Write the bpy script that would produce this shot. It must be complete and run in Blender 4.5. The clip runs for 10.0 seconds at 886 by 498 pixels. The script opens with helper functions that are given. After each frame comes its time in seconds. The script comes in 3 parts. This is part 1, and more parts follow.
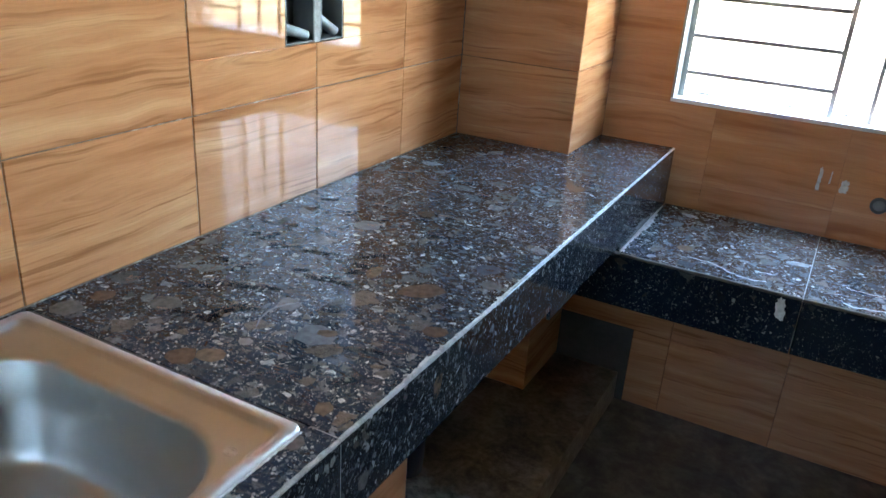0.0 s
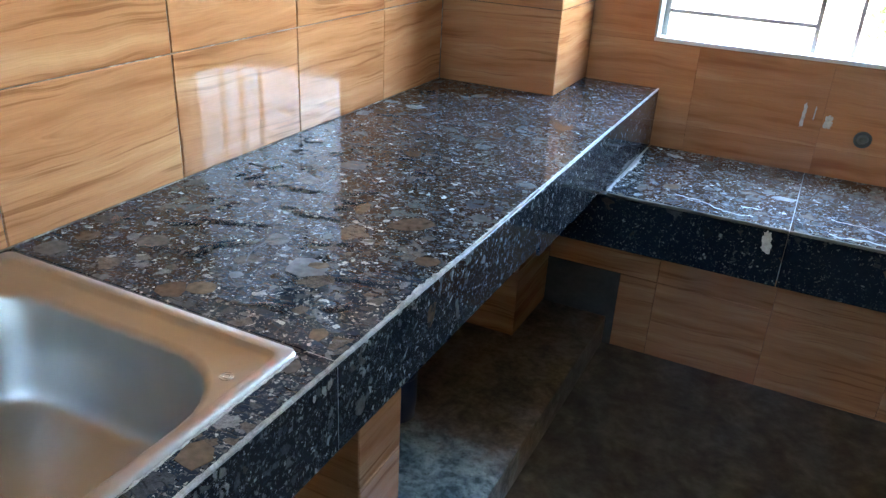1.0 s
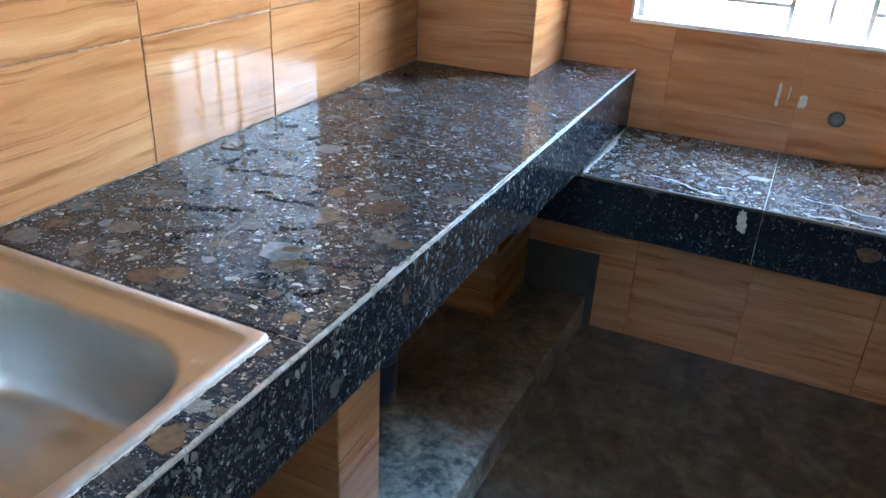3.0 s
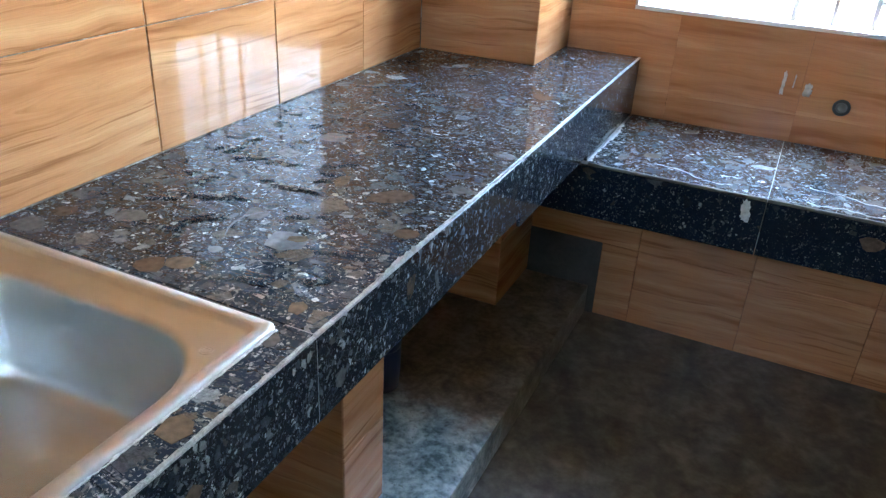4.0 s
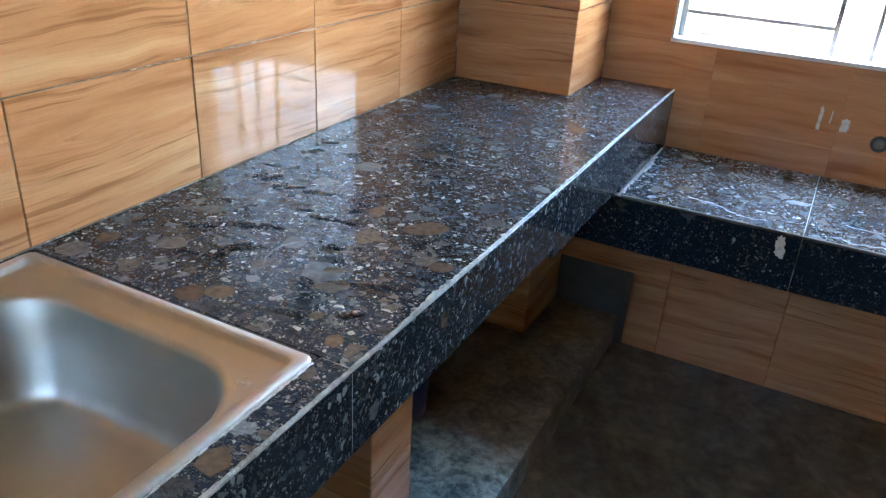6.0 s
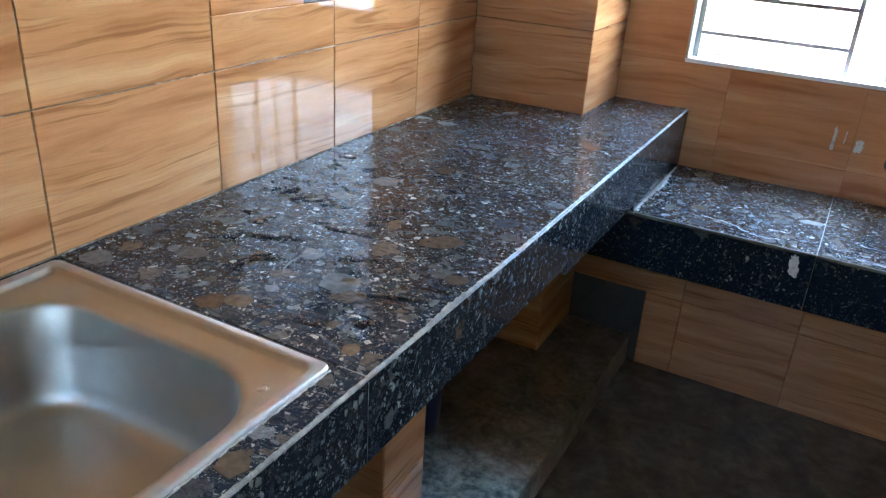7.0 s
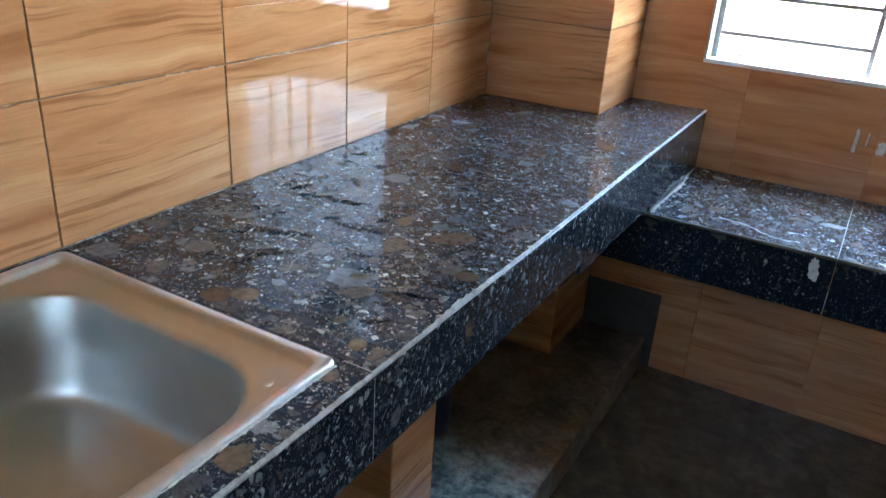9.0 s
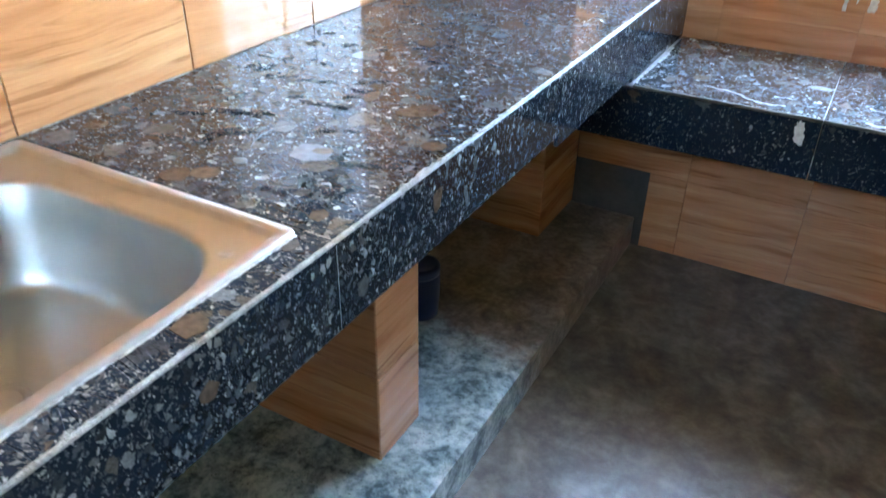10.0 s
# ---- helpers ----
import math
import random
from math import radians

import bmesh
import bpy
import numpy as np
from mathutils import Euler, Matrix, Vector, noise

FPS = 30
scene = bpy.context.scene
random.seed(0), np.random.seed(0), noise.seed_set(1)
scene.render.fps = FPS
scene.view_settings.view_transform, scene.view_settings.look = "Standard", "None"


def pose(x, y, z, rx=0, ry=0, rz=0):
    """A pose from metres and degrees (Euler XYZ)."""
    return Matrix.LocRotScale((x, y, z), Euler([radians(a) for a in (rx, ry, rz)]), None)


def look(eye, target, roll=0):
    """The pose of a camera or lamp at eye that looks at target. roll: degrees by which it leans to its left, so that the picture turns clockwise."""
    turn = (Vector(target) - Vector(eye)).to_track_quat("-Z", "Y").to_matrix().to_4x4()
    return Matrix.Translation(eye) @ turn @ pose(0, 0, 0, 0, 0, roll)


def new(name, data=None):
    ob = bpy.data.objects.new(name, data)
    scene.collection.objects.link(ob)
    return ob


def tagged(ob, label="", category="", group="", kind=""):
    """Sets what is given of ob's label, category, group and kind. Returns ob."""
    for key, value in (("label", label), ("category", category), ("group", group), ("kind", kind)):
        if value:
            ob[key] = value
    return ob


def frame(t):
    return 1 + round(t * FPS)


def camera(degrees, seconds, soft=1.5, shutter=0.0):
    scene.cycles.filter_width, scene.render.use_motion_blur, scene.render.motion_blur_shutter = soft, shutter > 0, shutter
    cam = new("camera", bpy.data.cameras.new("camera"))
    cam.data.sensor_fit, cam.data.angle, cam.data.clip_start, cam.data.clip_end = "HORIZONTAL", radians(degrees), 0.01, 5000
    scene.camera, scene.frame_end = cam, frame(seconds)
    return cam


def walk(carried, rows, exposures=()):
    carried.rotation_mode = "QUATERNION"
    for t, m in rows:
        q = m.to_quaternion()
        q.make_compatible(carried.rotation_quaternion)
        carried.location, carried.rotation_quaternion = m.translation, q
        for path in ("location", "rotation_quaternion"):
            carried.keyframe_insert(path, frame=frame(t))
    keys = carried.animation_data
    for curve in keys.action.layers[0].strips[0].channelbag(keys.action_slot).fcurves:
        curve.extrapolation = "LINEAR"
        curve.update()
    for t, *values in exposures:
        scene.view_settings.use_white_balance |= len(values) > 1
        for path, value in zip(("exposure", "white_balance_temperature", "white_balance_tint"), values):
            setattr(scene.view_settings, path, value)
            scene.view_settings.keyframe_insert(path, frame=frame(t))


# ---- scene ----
cam = camera(59.7, 10.0, soft=1.4, shutter=0.4)
PATH = [
    (0, (1.054, -0.514, 1.52), (0.208, 1.124, 0.744), 3.9),
    (0.5, (1.063, -0.531, 1.471), (0.237, 1.112, 0.683), 3.2),
    (1, (1.052, -0.531, 1.463), (0.267, 1.098, 0.609), 3.0),
    (1.5, (1.053, -0.521, 1.471), (0.277, 1.126, 0.643), 3.3),
    (2, (1.071, -0.529, 1.482), (0.311, 1.138, 0.68), 3.7),
    (2.5, (1.071, -0.535, 1.474), (0.313, 1.133, 0.673), 3.6),
    (3, (1.067, -0.526, 1.461), (0.328, 1.106, 0.573), 2.9),
    (3.2, (1.067, -0.5285, 1.469), (0.329, 1.096, 0.566), 2.9),
    (4.3, (1.06, -0.5295, 1.469), (0.323, 1.083, 0.543), 3.1),
    (4.5, (1.057, -0.537, 1.47), (0.312, 1.072, 0.543), 3.1),
    (5, (1.046, -0.547, 1.475), (0.282, 1.057, 0.557), 3.5),
    (5.5, (1.044, -0.539, 1.488), (0.243, 1.058, 0.589), 3.2),
    (5.7, (1.047, -0.5295, 1.49), (0.244, 1.07, 0.6), 3.3),
    (6.8, (1.049, -0.5535, 1.495), (0.218, 1.054, 0.645), 3.6),
    (7, (1.053, -0.554, 1.49), (0.207, 1.053, 0.653), 3.6),
    (7.5, (1.051, -0.549, 1.483), (0.196, 1.064, 0.667), 3.8),
    (8, (1.041, -0.536, 1.478), (0.176, 1.075, 0.667), 4.1),
    (8.5, (1.043, -0.54, 1.48), (0.163, 1.066, 0.675), 4.0),
    (9, (1.052, -0.536, 1.466), (0.169, 1.057, 0.64), 3.7),
    (9.5, (1.074, -0.525, 1.436), (0.23, 1.015, 0.478), 0.6),
    (9.7, (1.087, -0.5315, 1.438), (0.258, 0.994, 0.448), 0.8),
    (10, (1.102, -0.512, 1.416), (0.279, 0.979, 0.366), 1.0),
]
EXPOSURE = 6.24
GAIN = [(0.0, 0.0), (0.5, -0.05), (1.0, 0.25), (1.5, 0.15), (2.0, 0.05), (2.5, 0.12), (3.0, 0.5), (4.5, 0.6), (5.0, 0.52), (5.5, 0.4), (7.0, 0.12), (8.0, 0.06), (9.0, 0.1), (9.5, 0.67), (10.0, 1.13)]
walk(cam, [(t, look(eye, target, roll)) for t, eye, target, roll in PATH], [(t, EXPOSURE + e, 6750, 4) for t, e in GAIN])

# ---- world and sun ----
SKY, SUN = 0.15, 3.0
world = bpy.data.worlds.new("sky")
scene.world = world
world.use_nodes = True
wt = world.node_tree
sky = wt.nodes.new("ShaderNodeTexSky")
sky.sky_type, sky.sun_disc = "NISHITA", False
sky.sun_elevation, sky.sun_rotation = radians(55), radians(270)
wt.links.new(sky.outputs[0], wt.nodes["Background"].inputs[0])
wt.nodes["Background"].inputs[1].default_value = SKY
sun = new("sun", bpy.data.lights.new("sun", "SUN"))
sun.data.energy, sun.data.angle, sun.data.color = SUN, radians(0.5), (1.0, 0.95, 0.87)
# the sun stands high beside the house: no direct beam enters by the window or the added opening
sun.matrix_world = look((-10, 0, 14), (0, 0, 0))


# ---- materials ----
class Nodes:
    """Short names for making a node material."""

    def __init__(self, name):
        self.mat = bpy.data.materials.new(name)
        self.mat.use_nodes = True
        self.tree = self.mat.node_tree
        self.bsdf = self.tree.nodes["Principled BSDF"]
        self.co = self.tree.nodes.new("ShaderNodeTexCoord").outputs["Object"]

    def put(self, socket, value):
        if isinstance(value, bpy.types.NodeSocket):
            self.tree.links.new(value, socket)
        else:
            socket.default_value = value

    def node(self, kind, out=0, **ins):
        n = self.tree.nodes.new(kind)
        for k, v in ins.items():
            if k.startswith("i"):
                self.put(n.inputs[int(k[1:])], v)
        return n, n.outputs[out]

    def math(self, op, a, b=0.0, c=0.0, clamp=False):
        n, o = self.node("ShaderNodeMath", i0=a, i1=b, i2=c)
        n.operation, n.use_clamp = op, clamp
        return o

    def vec(self, op, a, b=(0, 0, 0)):
        n, o = self.node("ShaderNodeVectorMath", i0=a, i1=b)
        n.operation = op
        return o

    def noise(self, co, scale, detail=3.0, rough=0.55, distort=0.0, colour=False):
        n = self.tree.nodes.new("ShaderNodeTexNoise")
        for k, v in (("Vector", co), ("Scale", scale), ("Detail", detail), ("Roughness", rough), ("Distortion", distort)):
            self.put(n.inputs[k], v)
        return n.outputs["Color" if colour else "Fac"]

    def cells(self, co, scale):
        n = self.tree.nodes.new("ShaderNodeTexVoronoi")
        self.put(n.inputs["Vector"], co)
        self.put(n.inputs["Scale"], scale)
        return n.outputs["Distance"], n.outputs["Color"]

    def ramp(self, fac, stops, smooth=False):
        n = self.tree.nodes.new("ShaderNodeValToRGB")
        r = n.color_ramp
        r.interpolation = "EASE" if smooth else "LINEAR"
        while len(r.elements) < len(stops):
            r.elements.new(0.5)
        for e, (p, c) in zip(r.elements, stops):
            e.position = p
            e.color = (*c, 1) if len(c) == 3 else (c[0], c[0], c[0], 1)
        self.put(n.inputs[0], fac)
        return n.outputs[0]

    def mix(self, fac, a, b, blend="MIX"):
        n = self.tree.nodes.new("ShaderNodeMix")
        n.data_type, n.blend_type = "RGBA", blend
        self.put(n.inputs[0], fac)
        for k, v in ((6, a), (7, b)):
            self.put(n.inputs[k], (*v, 1) if isinstance(v, tuple) and len(v) == 3 else v)
        return n.outputs[2]

    def split(self, v):
        n = self.tree.nodes.new("ShaderNodeSeparateXYZ")
        self.put(n.inputs[0], v)
        return n.outputs

    def random(self):
        return self.tree.nodes.new("ShaderNodeObjectInfo").outputs["Random"]

    def bump(self, height, strength, distance):
        n = self.tree.nodes.new("ShaderNodeBump")
        for k, v in (("Height", height), ("Strength", strength), ("Distance", distance)):
            self.put(n.inputs[k], v)
        self.tree.links.new(n.outputs[0], self.bsdf.inputs["Normal"])

    def done(self, colour, rough=0.5, metal=0.0, **more):
        for k, v in (("Base Color", (*colour, 1) if isinstance(colour, tuple) else colour), ("Roughness", rough), ("Metallic", metal)):
            self.put(self.bsdf.inputs[k], v)
        for k, v in more.items():
            self.put(self.bsdf.inputs[k.replace("_", " ")], v)
        return self.mat


def shifted(n, spread=7.0):
    """Object coordinates, moved by a random amount for each piece."""
    r = n.random()
    off = n.tree.nodes.new("ShaderNodeCombineXYZ")
    n.put(off.inputs[0], n.math("MULTIPLY", r, spread))
    n.put(off.inputs[1], n.math("MULTIPLY", r, spread * 3.7))
    n.put(off.inputs[2], n.math("MULTIPLY", r, spread * 9.1))
    return n.vec("ADD", n.co, off.outputs[0]), r


def wood_tile(name="wood_print_glazed_tile", lines_strength=0.68):
    """Glazed tile with a printed wood grain: soft bands and fine streaks that close here and there into a flame figure."""
    n = Nodes(name)
    r = n.random()
    xyz = n.split(n.co)
    r2 = n.math("FRACT", n.math("MULTIPLY", r, 17.3))
    r3 = n.math("FRACT", n.math("MULTIPLY", r, 61.7))
    r4 = n.math("FRACT", n.math("MULTIPLY", r, 131.9))
    shift = n.tree.nodes.new("ShaderNodeCombineXYZ")
    n.put(shift.inputs[2], n.math("MULTIPLY", r, 9.1))
    co = n.vec("ADD", n.co, shift.outputs[0])
    sway = n.math("SUBTRACT", n.noise(n.vec("MULTIPLY", co, (3.6, 5.0, 1.0)), 1.0, 2.0), 0.5)
    ripple = n.math("SUBTRACT", n.noise(n.vec("MULTIPLY", co, (11.0, 30.0, 1.0)), 1.0, 3.0), 0.5)
    w = n.math("ADD", n.math("MULTIPLY_ADD", sway, 0.042, xyz[1]), n.math("MULTIPLY", ripple, 0.0026))
    w = n.math("SUBTRACT", w, n.math("MULTIPLY", xyz[0], n.math("MULTIPLY_ADD", r4, 0.05, -0.015)))
    w = n.math("SUBTRACT", w, n.math("MULTIPLY_ADD", r2, 0.09, -0.045))
    du = n.math("MULTIPLY", n.math("SUBTRACT", xyz[0], n.math("MULTIPLY_ADD", r3, 0.24, -0.06)), 0.060)
    d = n.math("SQRT", n.math("ADD", n.math("MULTIPLY", w, w), n.math("MULTIPLY", du, du)))

    def bands(along, across, turn, detail, rough):
        v = n.tree.nodes.new("ShaderNodeCombineXYZ")
        n.put(v.inputs[0], n.math("MULTIPLY", xyz[0], along))
        n.put(v.inputs[1], n.math("MULTIPLY", d, across))
        n.put(v.inputs[2], n.math("MULTIPLY_ADD", w, 9.0, n.math("MULTIPLY_ADD", r, 23.0, turn)))
        return n.noise(v.outputs[0], 1.0, detail, rough)

    broad, streak, fine = bands(2.0, 22.0, 1.0, 4.0, 0.55), bands(2.4, 115.0, 5.0, 5.0, 0.6), bands(9.0, 700.0, 9.0, 2.0, 0.6)
    where = n.ramp(bands(3.0, 20.0, 13.0, 3.0, 0.55), [(0.43, (0.0,)), (0.60, (1.0,))], True)
    colour = n.ramp(broad, [(0.28, (0.37, 0.142, 0.056)), (0.5, (0.545, 0.250, 0.113)), (0.72, (0.65, 0.350, 0.175))], True)
    lines = n.ramp(streak, [(0.36, (1.0,)), (0.50, (0.0,))], True)
    colour = n.mix(n.math("MULTIPLY", n.math("MULTIPLY", lines, where), lines_strength), colour, (0.23, 0.080, 0.028))
    colour = n.mix(n.math("MULTIPLY", n.ramp(fine, [(0.36, (1.0,)), (0.6, (0.0,))]), 0.24), colour, (0.37, 0.150, 0.056))
    pores = n.noise(n.vec("MULTIPLY", co, (60.0, 900.0, 1.0)), 1.0, 2.0)
    colour = n.mix(n.ramp(pores, [(0.60, (0.0,)), (0.75, (0.22,))]), colour, (0.30, 0.115, 0.042))
    tone = n.ramp(r2, [(0.0, (0.90,)), (1.0, (1.06,))])
    colour = n.mix(1.0, colour, tone, "MULTIPLY")
    n.bump(n.math("MULTIPLY_ADD", n.noise(n.vec("MULTIPLY", co, (28.0, 110.0, 1.0)), 1.0, 2.0), 0.06, n.noise(co, 5.0, 1.0)), 0.018, 0.004)
    return n.done(colour, 0.012, IOR=1.41)


def granite(name, wet=0.0, rough=(0.07, 0.16), stretch=1.0, large=0.70, medium=0.52, fleck=0.72, bright=1.0):
    """Polished blue-black stone tile with ragged pale flecks and angular brown and grey chips; wet: how far a film of water ripples on it."""
    n = Nodes(name)
    co, r = shifted(n)
    coarse = n.vec("SCALE", n.vec("SUBTRACT", n.noise(co, 38.0, 3.0, colour=True), (0.5, 0.5, 0.5)))
    coarse.node.inputs["Scale"].default_value = 0.020
    fine = n.vec("SCALE", n.vec("SUBTRACT", n.noise(co, 190.0, 3.0, 0.65, colour=True), (0.5, 0.5, 0.5)))
    fine.node.inputs["Scale"].default_value = 0.0065
    bent = n.vec("MULTIPLY", n.vec("ADD", n.vec("ADD", co, coarse), fine), (1.0, stretch, 0.25))
    # bright below 1 dims base and chips: front faces' shade put into the colour
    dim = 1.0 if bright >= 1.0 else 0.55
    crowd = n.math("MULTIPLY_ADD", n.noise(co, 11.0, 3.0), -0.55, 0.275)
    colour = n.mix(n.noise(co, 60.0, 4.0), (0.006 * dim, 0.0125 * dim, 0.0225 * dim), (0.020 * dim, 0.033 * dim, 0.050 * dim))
    grain = n.ramp(n.noise(co, 420.0, 3.0, 0.7), [(0.3, (0.55,)), (0.7, (1.3,))])
    cloud = n.ramp(n.noise(co, 85.0, 3.0, 0.6), [(0.3, (0.6,)), (0.7, (1.3,))])
    for scale, cut, margin, soft, chip in ((330.0, fleck - 0.10, 0.10, 0.10, 0), (170.0, fleck - 0.02, 0.12, 0.07, 0), (92.0, fleck, 0.13, 0.05, 0), (50.0, medium, 0.10, 0.03, 1), (24.0, large, 0.08, 0.018, 1)):
        place = n.vec("ADD", bent, (scale, 0, scale))
        dist, cell = n.cells(place, scale)
        rim = n.tree.nodes.new("ShaderNodeTexVoronoi")
        rim.feature = "DISTANCE_TO_EDGE"
        n.put(rim.inputs["Vector"], place)
        n.put(rim.inputs["Scale"], scale)
        c = n.split(cell)
        on = n.math("GREATER_THAN", n.math("SUBTRACT", c[0], crowd), cut)
        inset = n.math("MULTIPLY_ADD", c[2], 0.20, margin - 0.06)
        inside = n.math("MULTIPLY", on, n.math("DIVIDE", n.math("SUBTRACT", rim.outputs["Distance"], inset), soft, clamp=True))
        if chip:
            stone = n.ramp(c[1], [(0.0, (0.026, 0.030, 0.036)), (0.28, (0.052, 0.057, 0.062)), (0.5, (0.092, 0.095, 0.092)), (0.66, (0.118, 0.092, 0.070)), (0.80, (0.100, 0.092, 0.080)), (0.93, (0.15, 0.152, 0.148)), (1.0, (0.25, 0.26, 0.26))])
        else:
            stone = n.ramp(c[1], [(0.0, (0.030, 0.035, 0.042)), (0.40, (0.088, 0.094, 0.098)), (0.75, (0.19, 0.19, 0.178)), (1.0, (0.47, 0.46, 0.42))])
        stone = n.mix(0.9, stone, n.mix(1.0, grain, cloud, "MULTIPLY"), "MULTIPLY")
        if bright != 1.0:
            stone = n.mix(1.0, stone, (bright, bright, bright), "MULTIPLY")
        colour = n.mix(inside, colour, stone)
    if wet:
        swell = n.noise(n.vec("MULTIPLY", co, (7.0, 15.0, 1.0)), 1.0, 2.0, 0.5, 0.8)
        rims = n.ramp(n.noise(n.vec("MULTIPLY", co, (12.0, 34.0, 1.0)), 1.0, 2.0, 0.5, 0.9), [(0.45, (0.0,)), (0.48, (1.0,)), (0.60, (0.9,)), (0.63, (0.2,))], True)
        n.bump(n.math("MULTIPLY_ADD", rims, 0.85, n.math("MULTIPLY", swell, 0.35)), wet, 0.004)
    else:
        n.bump(n.noise(co, 22.0, 3.0), 0.06, 0.004)
    return n.done(colour, n.ramp(n.noise(co, 7.0, 4.0), [(0.32, (rough[0],)), (0.7, (rough[1],))]), IOR=1.335, Specular_Tint=(0.58, 0.83, 1.0, 1.0))


def mottled(name, stops, scale, rough, bump=0.3, distance=0.004, fine=6.0):
    """Two scales of mottling: cement, plaster, paint, earth."""
    n = Nodes(name)
    a = n.noise(n.co, scale, 5.0, 0.6, 0.4)
    b = n.noise(n.co, scale * fine, 4.0, 0.65)
    mixed = n.math("MULTIPLY_ADD", a, 0.65, n.math("MULTIPLY", b, 0.35))
    n.bump(b, bump, distance)
    return n.done(n.ramp(mixed, stops), rough)


def dusty(name, clean, far_stops, axis, edge, spread, rough):
    """Mottled stone that passes, along a ragged border, into brown: trodden grime plus painted shade."""
    n = Nodes(name)
    a, b = n.noise(n.co, 13.0, 5.0, 0.62, 0.5), n.noise(n.co, 55.0, 4.0, 0.65)
    mixed = n.math("MULTIPLY_ADD", a, 0.62, n.math("MULTIPLY", b, 0.38))
    far = n.math("MULTIPLY_ADD", n.noise(n.co, 9.0, 4.0, 0.65), 0.34, n.split(n.co)[axis])
    browning = n.math("DIVIDE", n.math("SUBTRACT", far, edge + 0.17 - spread / 2), spread, clamp=True)
    pits = n.ramp(n.noise(n.co, 95.0, 3.0, 0.7), [(0.30, (0.30,)), (0.40, (1.0,))])
    stone = n.mix(1.0, n.ramp(mixed, clean), pits, "MULTIPLY")
    n.bump(b, 0.35, 0.003)
    return n.done(n.mix(browning, stone, n.ramp(mixed, far_stops)), rough)


def plain(name, colour, rough, metal=0.0, scale=30.0, amount=0.25):
    n = Nodes(name)
    f = n.ramp(n.noise(n.co, scale, 4.0), [(0.3, (1 - amount,)), (0.7, (1.0,))])
    return n.done(n.mix(1.0, colour, f, "MULTIPLY"), rough, metal)


def steel():
    """Brushed stainless steel, a little dulled by dried water."""
    n = Nodes("brushed_stainless_steel")
    brush = n.noise(n.vec("MULTIPLY", n.co, (9.0, 500.0, 500.0)), 1.0, 2.0)
    spots = n.noise(n.co, 16.0, 4.0)
    rough = n.math("ADD", n.ramp(spots, [(0.3, (0.32,)), (0.75, (0.36,))]), n.math("MULTIPLY", brush, 0.06))
    return n.done(n.ramp(spots, [(0.3, (0.52, 0.52, 0.495)), (0.7, (0.57, 0.57, 0.545))]), rough, 1.0)


def water_mat():
    n = Nodes("clear_water")
    m = n.done((1.0, 1.0, 1.0), 0.0, IOR=1.33)
    n.bsdf.inputs["Transmission Weight"].default_value = 1.0
    return m


WOOD = wood_tile()
# same tile, its grain faded to stand in for glare round the window
WOOD_GLARE = wood_tile("glare_faded_wood_print_tile", 0.22)
STONE_WET = granite("wet_polished_black_stone", 0.50, (0.008, 0.03), large=0.78, medium=0.72, fleck=0.63, bright=1.1)
# low front face: fewer flecks, and its shade painted into the stone
STONE_SHADED = granite("sparse_black_stone_with_painted_shade", 0.0, (0.04, 0.12), 0.85, 0.95, 0.92, 0.88, 0.5)
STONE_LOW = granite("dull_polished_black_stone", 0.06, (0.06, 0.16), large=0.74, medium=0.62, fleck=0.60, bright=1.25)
# darker copy for the main front face, cut to offset bluish light
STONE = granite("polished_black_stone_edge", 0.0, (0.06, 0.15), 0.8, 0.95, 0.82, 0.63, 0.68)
GROUT = mottled("dark_grout", [(0.3, (0.09, 0.065, 0.045)), (0.7, (0.17, 0.13, 0.10))], 20, 0.9)
BROWN_GROUT = mottled("brown_grout", [(0.3, (0.20, 0.10, 0.05)), (0.7, (0.30, 0.16, 0.085))], 20, 0.9)
# pale patches paint the window light caught on the tile edges
GLINT_GROUT = mottled("dark_grout_with_painted_edge_glints", [(0.36, (0.09, 0.065, 0.045)), (0.5, (0.17, 0.13, 0.10)), (0.56, (0.40, 0.35, 0.29)), (0.7, (0.55, 0.50, 0.44))], 7, 0.9)
EDGE = mottled("pale_grout_edge", [(0.3, (0.17, 0.16, 0.145)), (0.5, (0.36, 0.345, 0.32)), (0.7, (0.56, 0.54, 0.51))], 40, 0.8, 0.9, 0.003)
DARK_CEMENT = mottled("dark_grey_cement", [(0.3, (0.050, 0.050, 0.045)), (0.7, (0.095, 0.092, 0.082))], 9, 0.9)
DULL_EDGE = mottled("dull_olive_grout", [(0.3, (0.08, 0.075, 0.055)), (0.7, (0.17, 0.155, 0.12))], 30, 0.8)
PLASTER = mottled("grey_cement_and_shaded_paint", [(0.3, (0.30, 0.29, 0.275)), (0.7, (0.43, 0.42, 0.40))], 4, 0.9)
WHITE = mottled("white_wall_paint", [(0.3, (0.72, 0.72, 0.70)), (0.7, (0.82, 0.82, 0.80))], 5, 0.7)
FLOOR = mottled("mottled_brown_grey_floor_tile", [(0.34, (0.058, 0.042, 0.030)), (0.48, (0.112, 0.088, 0.066)), (0.66, (0.215, 0.185, 0.15))], 9, 0.36, 0.12, 0.002, 4.0)
PLINTH = dusty("grey_stone_browned_past_light_edge", [(0.39, (0.060, 0.090, 0.095)), (0.48, (0.24, 0.295, 0.29)), (0.60, (0.52, 0.57, 0.54))], [(0.36, (0.085, 0.056, 0.038)), (0.48, (0.18, 0.125, 0.088)), (0.62, (0.31, 0.24, 0.185))], 1, 0.97, 0.14, 0.4)
STEEL = steel()
